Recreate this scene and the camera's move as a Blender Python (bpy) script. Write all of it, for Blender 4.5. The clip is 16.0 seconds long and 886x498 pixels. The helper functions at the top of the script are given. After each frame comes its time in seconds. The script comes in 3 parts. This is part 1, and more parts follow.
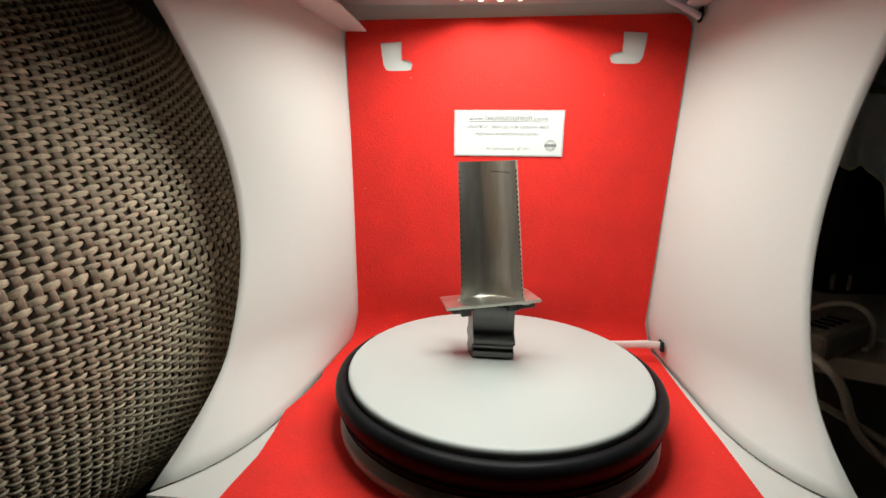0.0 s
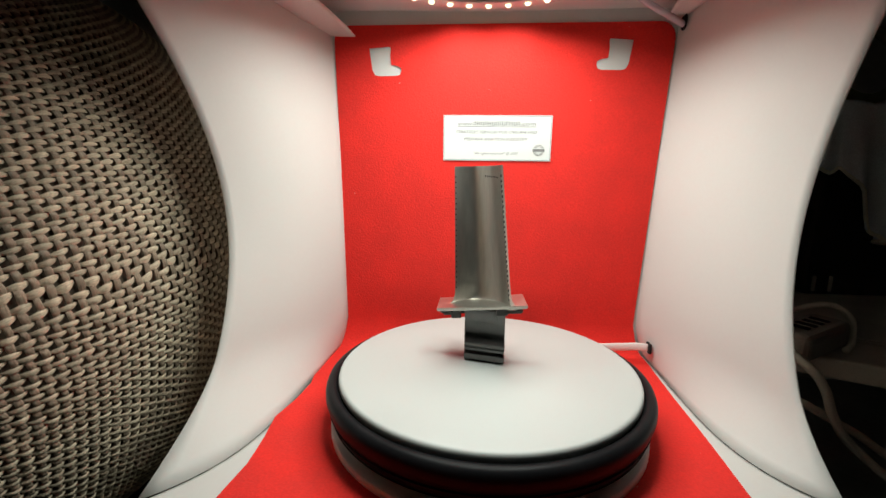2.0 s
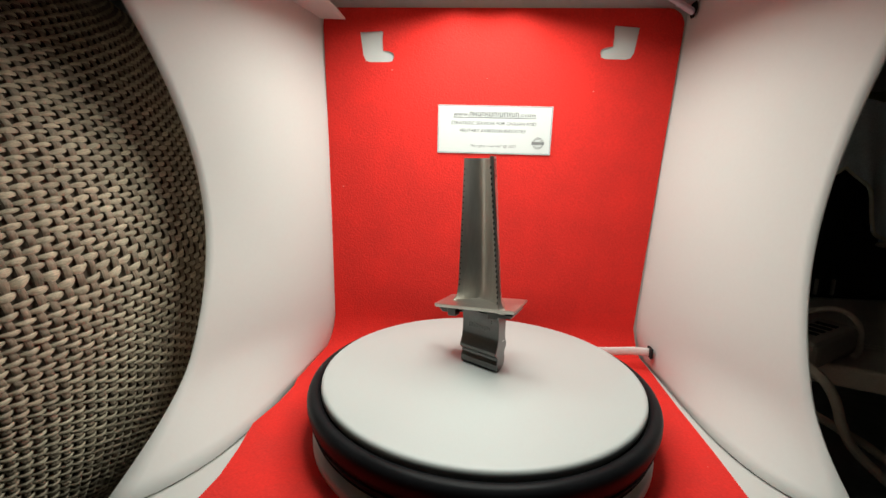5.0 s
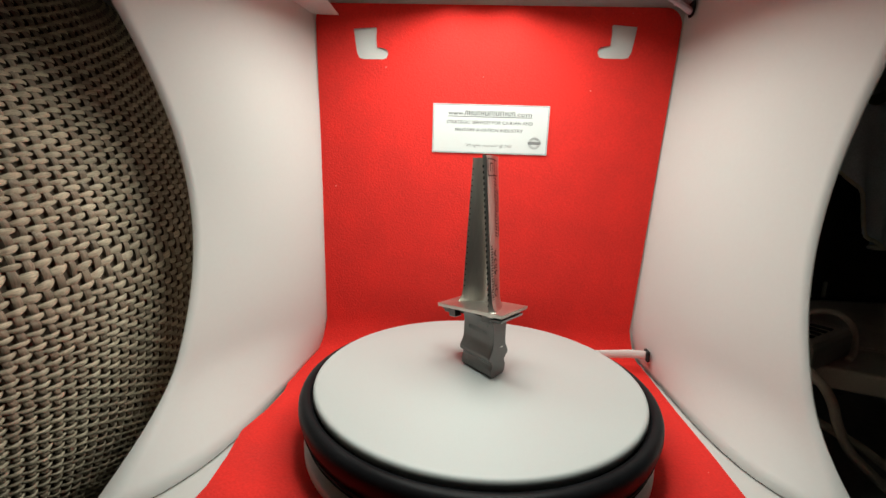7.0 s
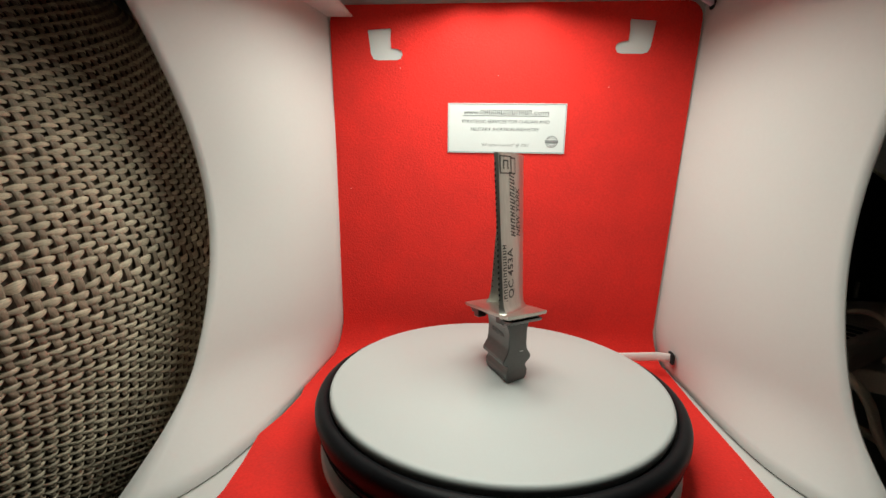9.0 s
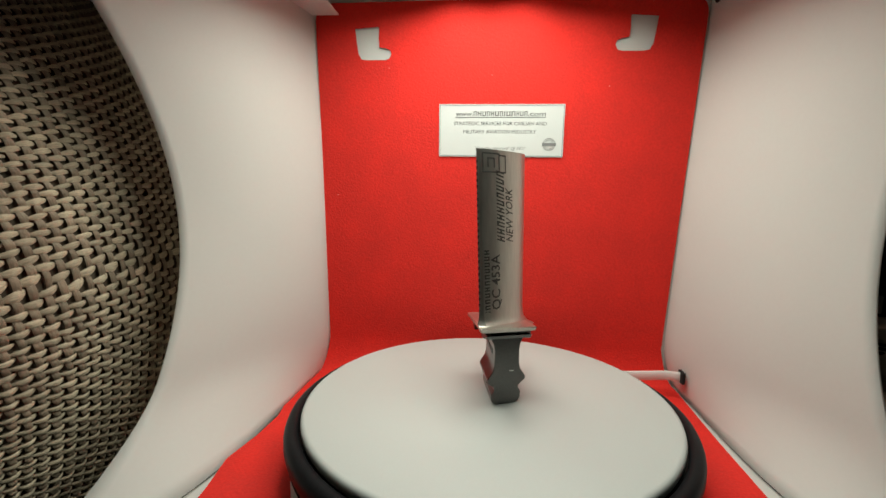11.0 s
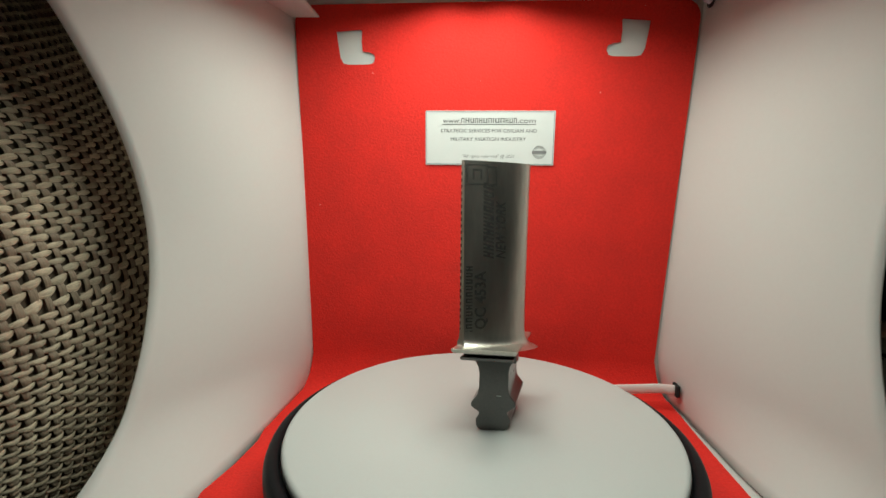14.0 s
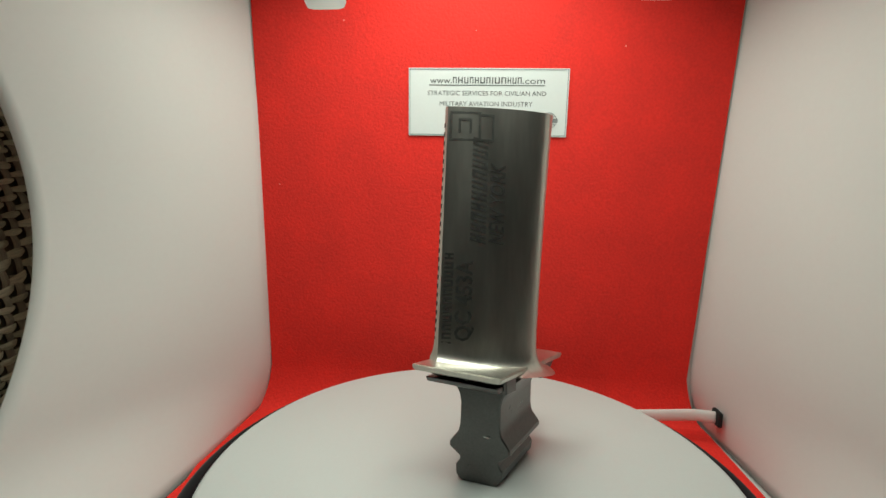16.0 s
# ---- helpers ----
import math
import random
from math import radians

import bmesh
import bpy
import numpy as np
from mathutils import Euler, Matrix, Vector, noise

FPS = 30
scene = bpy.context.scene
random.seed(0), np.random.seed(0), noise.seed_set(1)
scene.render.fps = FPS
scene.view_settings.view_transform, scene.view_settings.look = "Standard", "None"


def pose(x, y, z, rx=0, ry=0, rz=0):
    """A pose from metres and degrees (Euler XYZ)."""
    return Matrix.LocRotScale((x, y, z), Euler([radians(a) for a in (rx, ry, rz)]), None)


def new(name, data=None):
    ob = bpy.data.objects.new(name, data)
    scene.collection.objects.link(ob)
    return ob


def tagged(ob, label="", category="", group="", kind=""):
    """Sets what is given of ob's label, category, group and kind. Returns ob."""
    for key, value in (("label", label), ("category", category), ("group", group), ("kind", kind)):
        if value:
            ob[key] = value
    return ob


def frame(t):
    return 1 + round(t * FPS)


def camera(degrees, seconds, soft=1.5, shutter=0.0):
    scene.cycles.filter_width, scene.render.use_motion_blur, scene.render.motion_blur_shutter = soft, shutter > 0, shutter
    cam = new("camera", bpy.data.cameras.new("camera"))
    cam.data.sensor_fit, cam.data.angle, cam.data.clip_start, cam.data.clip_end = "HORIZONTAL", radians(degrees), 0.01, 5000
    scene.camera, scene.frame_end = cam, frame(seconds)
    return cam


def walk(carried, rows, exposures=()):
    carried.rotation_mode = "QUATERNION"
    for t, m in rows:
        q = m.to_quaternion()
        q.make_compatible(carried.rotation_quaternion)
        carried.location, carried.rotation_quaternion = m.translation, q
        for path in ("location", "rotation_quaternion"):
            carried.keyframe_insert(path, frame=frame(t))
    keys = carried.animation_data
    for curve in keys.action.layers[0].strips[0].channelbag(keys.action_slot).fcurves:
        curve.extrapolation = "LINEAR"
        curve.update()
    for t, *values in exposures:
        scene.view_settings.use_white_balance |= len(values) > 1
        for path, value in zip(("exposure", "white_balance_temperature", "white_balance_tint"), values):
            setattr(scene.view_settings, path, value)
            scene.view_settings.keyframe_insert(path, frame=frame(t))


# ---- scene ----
cam = camera(87.0, 16.0)
# seconds, x, y, z in metres, then yaw, pitch and lean in degrees
PATH = [
    (0.0, -0.0127, -0.3493, 0.1521, 5.51, -11.40, 0.65),
    (0.5, -0.0132, -0.3491, 0.1522, 5.09, -11.31, 0.65),
    (1.0, -0.0134, -0.3497, 0.1524, 4.76, -11.08, 0.71),
    (1.5, -0.0131, -0.3497, 0.1525, 4.51, -11.11, 0.52),
    (2.0, -0.0134, -0.3503, 0.1528, 4.10, -10.94, 0.62),
    (2.5, -0.0140, -0.3501, 0.1528, 3.80, -10.85, 0.60),
    (3.0, -0.0148, -0.3500, 0.1524, 3.53, -10.73, 0.67),
    (5.5, -0.0134, -0.3290, 0.1486, 3.21, -11.23, 1.76),
    (6.0, -0.0143, -0.3275, 0.1489, 2.82, -11.14, 1.95),
    (6.5, -0.0150, -0.3278, 0.1492, 2.39, -11.18, 1.95),
    (7.0, -0.0169, -0.3270, 0.1472, 2.18, -10.91, 1.85),
    (7.5, -0.0192, -0.3266, 0.1461, 2.10, -10.74, 1.78),
    (8.0, -0.0203, -0.3264, 0.1452, 2.51, -10.52, 1.57),
    (10.5, -0.0093, -0.3099, 0.1384, 5.83, -9.27, 0.32),
    (11.0, -0.0076, -0.3040, 0.1355, 5.27, -8.19, 0.75),
    (11.5, -0.0072, -0.3009, 0.1350, 4.77, -8.05, 0.56),
    (12.0, -0.0057, -0.2998, 0.1371, 4.52, -7.52, 0.61),
    (12.5, -0.0027, -0.2979, 0.1396, 4.04, -7.35, 0.46),
    (13.0, -0.0055, -0.2951, 0.1393, 3.71, -7.62, 0.16),
    (13.5, -0.0102, -0.2936, 0.1384, 3.59, -7.96, 0.14),
    (14.0, -0.0110, -0.2920, 0.1401, 3.29, -7.96, 0.52),
    (14.5, -0.0113, -0.2908, 0.1378, 2.91, -7.79, 0.61),
    (15.0, -0.0103, -0.2757, 0.1356, 3.14, -7.83, 0.67),
    (15.5, -0.0085, -0.2544, 0.1335, 3.62, -8.40, 0.75),
    (16.0, -0.0072, -0.2381, 0.1254, 3.22, -7.36, 1.12),
]
walk(cam, [(t, pose(x, y, z, 0, 0, yaw) @ pose(0, 0, 0, 90 + pitch, 0, 0) @ pose(0, 0, 0, 0, 0, roll)) for t, x, y, z, yaw, pitch, roll in PATH],
     exposures=[(0.0, 0.12, 6500, 5.5), (3.0, 0.13, 6500, 5.5), (5.5, -0.02, 6500, 5.5), (8.0, -0.10, 6500, 5), (10.5, -0.29, 6750, 2.5), (12.5, -0.32, 6700, 1), (14.0, -0.42, 6550, -1), (16.0, -0.46, 6450, -3)])

# ---- light: a dark room, and the ring of lamps under the box's lid ----
LAMP_WATTS, LAMP_COLOUR = 0.058, (0.97, 1.0, 0.94)
RING = (-0.009, -0.096, 0.2500)
RING_R = 0.072

world = bpy.data.worlds.new("room_air")
scene.world = world
world.use_nodes = True
world.node_tree.nodes["Background"].inputs[0].default_value = (0.8, 0.85, 1.0, 1)
world.node_tree.nodes["Background"].inputs[1].default_value = 0.004


def ring_lamps():
    for k in range(12):
        a = 2 * math.pi * (k + 0.5) / 12
        data = bpy.data.lights.new("ring_lamp", "AREA")
        data.shape, data.size, data.spread = "DISK", 0.034, radians(154)
        data.energy, data.color = LAMP_WATTS, LAMP_COLOUR
        lamp = new("ring_lamp", data)
        lamp.matrix_world = pose(RING[0] + (RING_R - 0.006) * math.cos(a), RING[1] + (RING_R - 0.006) * math.sin(a), RING[2] - 0.0035)


ring_lamps()

# ---- materials ----


def material(name, colour, rough=0.6, metal=0.0, vary=0.06, scale=60.0, bump=0.0, fine=900.0, spec=0.5, coat=0.0, stretch=(1, 1, 1), per_object=0.0, per_island=0.0):
    """A surface with two scales of variation: broad blotches and fine grain."""
    m = bpy.data.materials.new(name)
    m.use_nodes = True
    t = m.node_tree
    b = t.nodes["Principled BSDF"]
    co = t.nodes.new("ShaderNodeTexCoord")
    mp = t.nodes.new("ShaderNodeMapping")
    mp.inputs["Scale"].default_value = stretch
    t.links.new(co.outputs["Object"], mp.inputs["Vector"])
    n1 = t.nodes.new("ShaderNodeTexNoise")
    n1.inputs["Scale"].default_value, n1.inputs["Detail"].default_value = scale, 4
    n2 = t.nodes.new("ShaderNodeTexNoise")
    n2.inputs["Scale"].default_value, n2.inputs["Detail"].default_value = fine, 3
    t.links.new(mp.outputs[0], n1.inputs["Vector"])
    t.links.new(mp.outputs[0], n2.inputs["Vector"])
    add = t.nodes.new("ShaderNodeMath")
    add.operation = "ADD"
    t.links.new(n1.outputs["Fac"], add.inputs[0])
    t.links.new(n2.outputs["Fac"], add.inputs[1])
    last = add.outputs[0]
    low, high = 0.6, 1.4
    for amount, kind in ((per_object, "obj"), (per_island, "isl")):
        if amount:
            info = t.nodes.new("ShaderNodeObjectInfo" if kind == "obj" else "ShaderNodeNewGeometry")
            mul = t.nodes.new("ShaderNodeMath")
            mul.operation = "MULTIPLY_ADD"
            mul.inputs[1].default_value = amount
            t.links.new(info.outputs["Random" if kind == "obj" else "Random Per Island"], mul.inputs[0])
            t.links.new(last, mul.inputs[2])
            last = mul.outputs[0]
            high += amount
    ramp = t.nodes.new("ShaderNodeMapRange")
    ramp.inputs["From Min"].default_value, ramp.inputs["From Max"].default_value = low, high
    t.links.new(last, ramp.inputs["Value"])
    mix = t.nodes.new("ShaderNodeMix")
    mix.data_type = "RGBA"
    mix.inputs["A"].default_value = (*[c * (1 - vary) for c in colour], 1)
    mix.inputs["B"].default_value = (*[min(1, c * (1 + vary)) for c in colour], 1)
    t.links.new(ramp.outputs[0], mix.inputs["Factor"])
    t.links.new(mix.outputs["Result"], b.inputs["Base Color"])
    rr = t.nodes.new("ShaderNodeMapRange")
    rr.inputs["From Min"].default_value, rr.inputs["From Max"].default_value = 0.3, 0.7
    rr.inputs["To Min"].default_value, rr.inputs["To Max"].default_value = rough * 0.88, min(1, rough * 1.12)
    t.links.new(n1.outputs["Fac"], rr.inputs["Value"])
    t.links.new(rr.outputs[0], b.inputs["Roughness"])
    b.inputs["Metallic"].default_value = metal
    b.inputs["Specular IOR Level"].default_value = spec
    b.inputs["Coat Weight"].default_value = coat
    if bump:
        bp = t.nodes.new("ShaderNodeBump")
        bp.inputs["Strength"].default_value, bp.inputs["Distance"].default_value = bump, 0.0006
        t.links.new(n2.outputs["Fac"], bp.inputs["Height"])
        t.links.new(bp.outputs[0], b.inputs["Normal"])
    return m


def glow(name, colour, strength):
    m = bpy.data.materials.new(name)
    m.use_nodes = True
    b = m.node_tree.nodes["Principled BSDF"]
    b.inputs["Base Color"].default_value = (*colour, 1)
    b.inputs["Emission Color"].default_value = (*colour, 1)
    b.inputs["Emission Strength"].default_value = strength
    return m


def yarn(name, colour, along):
    """Spun yarn: streaks that run along each stitch by the stitch's own strand coordinates, and a shade of its own for each stitch."""
    m = bpy.data.materials.new(name)
    m.use_nodes = True
    t = m.node_tree
    b = t.nodes["Principled BSDF"]
    uv = t.nodes.new("ShaderNodeUVMap")
    mp = t.nodes.new("ShaderNodeMapping")
    mp.inputs["Scale"].default_value = (1.2, 9.0, 1.0)
    geo = t.nodes.new("ShaderNodeNewGeometry")
    shift = t.nodes.new("ShaderNodeMath")
    shift.operation = "MULTIPLY"
    shift.inputs[1].default_value = 37.0
    t.links.new(geo.outputs["Random Per Island"], shift.inputs[0])
    t.links.new(uv.outputs[0], mp.inputs["Vector"])
    n = t.nodes.new("ShaderNodeTexNoise")
    n.noise_dimensions = "4D"
    n.inputs["Scale"].default_value, n.inputs["Detail"].default_value, n.inputs["Roughness"].default_value = 1.6, 4, 0.65
    t.links.new(mp.outputs[0], n.inputs["Vector"])
    t.links.new(shift.outputs[0], n.inputs["W"])
    ramp = t.nodes.new("ShaderNodeMapRange")
    ramp.inputs["From Min"].default_value, ramp.inputs["From Max"].default_value = 0.32, 0.68
    ramp.inputs["To Min"].default_value, ramp.inputs["To Max"].default_value = along, 1.0
    t.links.new(n.outputs["Fac"], ramp.inputs["Value"])
    own = t.nodes.new("ShaderNodeMapRange")
    own.inputs["To Min"].default_value, own.inputs["To Max"].default_value = 0.66, 1.15
    t.links.new(geo.outputs["Random Per Island"], own.inputs["Value"])
    mul = t.nodes.new("ShaderNodeMath")
    mul.operation = "MULTIPLY"
    t.links.new(ramp.outputs[0], mul.inputs[0])
    t.links.new(own.outputs[0], mul.inputs[1])
    mix = t.nodes.new("ShaderNodeMix")
    mix.data_type = "RGBA"
    mix.inputs["A"].default_value = (*[c * 0.18 for c in colour], 1)
    mix.inputs["B"].default_value = (*colour, 1)
    t.links.new(mul.outputs[0], mix.inputs["Factor"])
    t.links.new(mix.outputs["Result"], b.inputs["Base Color"])
    b.inputs["Roughness"].default_value, b.inputs["Specular IOR Level"].default_value = 0.46, 0.6
    bp = t.nodes.new("ShaderNodeBump")
    bp.inputs["Strength"].default_value, bp.inputs["Distance"].default_value = 0.9, 0.0006
    t.links.new(n.outputs["Fac"], bp.inputs["Height"])
    t.links.new(bp.outputs[0], b.inputs["Normal"])
    return m


WHITE_SHEET = material("white_plastic_sheet", (0.87, 0.865, 0.845), 0.55, vary=0.02, scale=14, bump=0.04, fine=500)


def let_light_through(m, share):
    """Thin sheet: part of the light that falls on one side comes out of the other."""
    t = m.node_tree
    tr = t.nodes.new("ShaderNodeBsdfTranslucent")
    tr.inputs["Color"].default_value = (0.85, 0.83, 0.78, 1)
    mx = t.nodes.new("ShaderNodeMixShader")
    mx.inputs[0].default_value = share
    t.links.new(t.nodes["Principled BSDF"].outputs[0], mx.inputs[1])
    t.links.new(tr.outputs[0], mx.inputs[2])
    t.links.new(mx.outputs[0], t.nodes["Material Output"].inputs["Surface"])


let_light_through(WHITE_SHEET, 0.42)
RED_PAPER = material("red_felted_paper", (0.66, 0.027, 0.021), 0.85, vary=0.15, scale=45, bump=0.5, fine=800, spec=0.2)


def flecked(m, share):
    """Adds sparse pale fibres and dust to a paper's colour."""
    t = m.node_tree
    b = t.nodes["Principled BSDF"]
    old = b.inputs["Base Color"].links[0].from_socket
    co = t.nodes.new("ShaderNodeTexCoord")
    vo = t.nodes.new("ShaderNodeTexVoronoi")
    vo.inputs["Scale"].default_value = 140.0
    t.links.new(co.outputs["Object"], vo.inputs["Vector"])
    near = t.nodes.new("ShaderNodeMath")
    near.operation, near.inputs[1].default_value = "LESS_THAN", 0.055
    t.links.new(vo.outputs["Distance"], near.inputs[0])
    few = t.nodes.new("ShaderNodeMath")
    few.operation, few.inputs[1].default_value = "LESS_THAN", share
    sep = t.nodes.new("ShaderNodeSeparateColor")
    t.links.new(vo.outputs["Color"], sep.inputs[0])
    t.links.new(sep.outputs[0], few.inputs[0])
    both = t.nodes.new("ShaderNodeMath")
    both.operation = "MULTIPLY"
    t.links.new(near.outputs[0], both.inputs[0])
    t.links.new(few.outputs[0], both.inputs[1])
    half = t.nodes.new("ShaderNodeMath")
    half.operation, half.inputs[1].default_value = "MULTIPLY", 0.55
    t.links.new(both.outputs[0], half.inputs[0])
    mix = t.nodes.new("ShaderNodeMix")
    mix.data_type = "RGBA"
    t.links.new(half.outputs[0], mix.inputs["Factor"])
    t.links.new(old, mix.inputs["A"])
    mix.inputs["B"].default_value = (0.80, 0.45, 0.40, 1)
    t.links.new(mix.outputs["Result"], b.inputs["Base Color"])


flecked(RED_PAPER, 0.10)
WHITE_PAPER = material("white_paper", (0.62, 0.63, 0.615), 0.8, vary=0.02, scale=80, bump=0.05)
INK = material("grey_ink", (0.06, 0.06, 0.06), 0.8, vary=0.15)
PALE_INK = material("pale_grey_ink", (0.20, 0.20, 0.20), 0.8, vary=0.15)
PLATTER_WHITE = material("matt_white_plastic", (0.415, 0.432, 0.420), 0.5, vary=0.02, scale=25, bump=0.03, fine=1200)
GLOSS_BLACK = material("glossy_black_plastic", (0.008, 0.008, 0.009), 0.40, vary=0.25, scale=50, bump=0.03, fine=700, spec=0.07)
STEEL = material("brushed_steel", (0.55, 0.525, 0.475), 0.345, 1.0, vary=0.13, scale=90, bump=0.10, fine=700, stretch=(1, 1, 0.15))
CAST = material("cast_nickel_alloy", (0.125, 0.122, 0.118), 0.31, 1.0, vary=0.15, scale=160, bump=0.04, fine=1400)
SLOT_DARK = material("slot_shadow_metal", (0.02, 0.02, 0.02), 0.7, 0.3, vary=0.2)
STAMP = material("etched_marking", (0.075, 0.072, 0.066), 0.5, 0.7, vary=0.25, scale=300)
SCRATCH = material("bright_scratch", (0.75, 0.74, 0.72), 0.4, 0.6, vary=0.1)
THREAD = yarn("taupe_woven_yarn", (0.86, 0.725, 0.52), 0.40)
THREAD_DARK = yarn("umber_woven_yarn", (0.47, 0.37, 0.265), 0.44)
CORE = material("weave_gap_shade", (0.11, 0.082, 0.057), 0.95, vary=0.3)
TABLE_DARK = material("dark_table_laminate", (0.012, 0.011, 0.010), 0.6, vary=0.3, scale=18, bump=0.05)
ROOM_DARK = material("unlit_room_paint", (0.74, 0.72, 0.68), 0.9, vary=0.1, scale=3, bump=0.1, fine=40)
GREY_BOARD = material("grey_board", (0.68, 0.63, 0.54), 0.75, vary=0.18, scale=25, bump=0.12)
BEIGE_TRIM = material("beige_plastic_trim", (0.76, 0.69, 0.58), 0.55, vary=0.12, scale=30)
CABLE = material("beige_cable_rubber", (0.78, 0.70, 0.58), 0.5, vary=0.12, scale=40)
STRIP_GREY = material("grey_socket_plastic", (0.40, 0.37, 0.32), 0.5, vary=0.1, scale=40)
CLOTH = material("slate_blue_cotton", (0.70, 0.76, 0.78), 0.9, vary=0.22, scale=20, bump=0.25, fine=900)
HOOP = material("olive_cord", (0.30, 0.31, 0.17), 0.9, vary=0.25, scale=60, bump=0.3)
HEM = material("pale_hem_cotton", (0.82, 0.82, 0.70), 0.9, vary=0.2, scale=60, bump=0.3)
CHIP = glow("led_chip", (1.0, 0.88, 0.55), 2.6)
FLEX = material("white_flex_board", (0.72, 0.66, 0.66), 0.5, vary=0.05)
LILAC_SLEEVE = material("pale_lilac_sleeve", (0.62, 0.56, 0.62), 0.4, vary=0.05)
# near-black colour stands in for the unlit depth of holes and slots
BLACK_HOLE = material("unlit_hole_black", (0.006, 0.006, 0.006), 0.9, vary=0.2)

# ---- helpers of this scene ----


def mesh_of(name, bm, mat, smooth=False):
    bmesh.ops.recalc_face_normals(bm, faces=bm.faces)
    me = bpy.data.meshes.new(name)
    bm.to_mesh(me)
    bm.free()
    me.materials.append(mat)
    if smooth:
        me.polygons.foreach_set("use_smooth", [True] * len(me.polygons))
    return me


def sharp(ob, degrees=35):
    """Smooth shading with creases kept."""
    ob.data.polygons.foreach_set("use_smooth", [True] * len(ob.data.polygons))
    ob.data.set_sharp_from_angle(angle=radians(degrees))
    return ob


def part(name, bm, mat, parent, label="", smooth=False):
    ob = new(name, mesh_of(name, bm, mat, smooth))
    ob.parent = parent
    return tagged(ob, label)


def thing(name, bm, mat, label, category, group="", kind="", smooth=False):
    ob = new(name, mesh_of(name, bm, mat, smooth))
    return tagged(ob, label, category, group, kind)


def holder(name, m, label, category, group=""):
    ob = new(name)
    ob.empty_display_size = 0.01
    ob.matrix_world = m
    return tagged(ob, label, category, group)


def box(cx, cy, cz, sx, sy, sz, bevel=0.0, segments=2, bm=None):
    bm = bm or bmesh.new()
    got = bmesh.ops.create_cube(bm, size=1.0, matrix=Matrix.Translation((cx, cy, cz)) @ Matrix.Diagonal((sx, sy, sz, 1)))
    if bevel:
        es = {e for v in got["verts"] for e in v.link_edges}
        bmesh.ops.bevel(bm, geom=list(es), offset=bevel, segments=segments, affect="EDGES", profile=0.5)
    return bm


def lathe(profile, steps=96, bm=None):
    """A closed profile of (radius, height) turned about z."""
    bm = bm or bmesh.new()
    rings = []
    for r, z in profile:
        if r < 1e-6:
            rings.append([bm.verts.new((0, 0, z))])
        else:
            rings.append([bm.verts.new((r * math.cos(2 * math.pi * k / steps), r * math.sin(2 * math.pi * k / steps), z)) for k in range(steps)])
    for a, b in zip(rings, rings[1:]):
        for k in range(steps):
            q = (k + 1) % steps
            if len(a) == 1 and len(b) > 1:
                bm.faces.new((a[0], b[k], b[q]))
            elif len(b) == 1 and len(a) > 1:
                bm.faces.new((a[k], a[q], b[0]))
            elif len(a) > 1:
                bm.faces.new((a[k], a[q], b[q], b[k]))
    return bm


def tube(points, radius, steps=10, bm=None, flat=1.0, smooth_n=6):
    """A round cable through points, rounded off by a Catmull-Rom curve."""
    bm = bm or bmesh.new()
    pts = [Vector(p) for p in points]
    path = []
    for i in range(len(pts) - 1):
        p0, p1, p2, p3 = pts[max(i - 1, 0)], pts[i], pts[i + 1], pts[min(i + 2, len(pts) - 1)]
        for k in range(smooth_n):
            t = k / smooth_n
            path.append(0.5 * (2 * p1 + (p2 - p0) * t + (2 * p0 - 5 * p1 + 4 * p2 - p3) * t * t + (3 * p1 - p0 - 3 * p2 + p3) * t ** 3))
    path.append(pts[-1])
    rings = []
    for i, p in enumerate(path):
        d = (path[min(i + 1, len(path) - 1)] - path[max(i - 1, 0)]).normalized()
        side = d.cross(Vector((0, 0, 1)))
        side = side.normalized() if side.length > 1e-4 else Vector((1, 0, 0))
        up = side.cross(d)
        rings.append([bm.verts.new(p + radius * (math.cos(2 * math.pi * k / steps) * side * flat + math.sin(2 * math.pi * k / steps) * up)) for k in range(steps)])
    for a, b in zip(rings, rings[1:]):
        for k in range(steps):
            bm.faces.new((a[k], a[(k + 1) % steps], b[(k + 1) % steps], b[k]))
    bm.faces.new(rings[0])
    bm.faces.new(rings[-1][::-1])
    return bm


def sheet(fn, nu, nv, thick):
    """A thin curved sheet: fn(u, v) gives a place, u and v from 0 to 1; both faces and the rim are built."""
    bm = bmesh.new()
    front = [[Vector(fn(i / nu, j / nv)) for j in range(nv + 1)] for i in range(nu + 1)]
    grids = []
    for off in (0.5, -0.5):
        rows = []
        for i in range(nu + 1):
            row = []
            for j in range(nv + 1):
                du = front[min(i + 1, nu)][j] - front[max(i - 1, 0)][j]
                dv = front[i][min(j + 1, nv)] - front[i][max(j - 1, 0)]
                n = du.cross(dv)
                n = n.normalized() if n.length > 1e-12 else Vector((0, 0, 1))
                row.append(bm.verts.new(front[i][j] + n * thick * off))
            rows.append(row)
        grids.append(rows)
    a, b = grids
    for i in range(nu):
        for j in range(nv):
            bm.faces.new((a[i][j], a[i + 1][j], a[i + 1][j + 1], a[i][j + 1]))
            bm.faces.new((b[i][j], b[i][j + 1], b[i + 1][j + 1], b[i + 1][j]))
    for i in range(nu):
        bm.faces.new((a[i][0], b[i][0], b[i + 1][0], a[i + 1][0]))
        bm.faces.new((a[i][nv], a[i + 1][nv], b[i + 1][nv], b[i][nv]))
    for j in range(nv):
        bm.faces.new((a[0][j], a[0][j + 1], b[0][j + 1], b[0][j]))
        bm.faces.new((a[nu][j], b[nu][j], b[nu][j + 1], a[nu][j + 1]))
    return bm


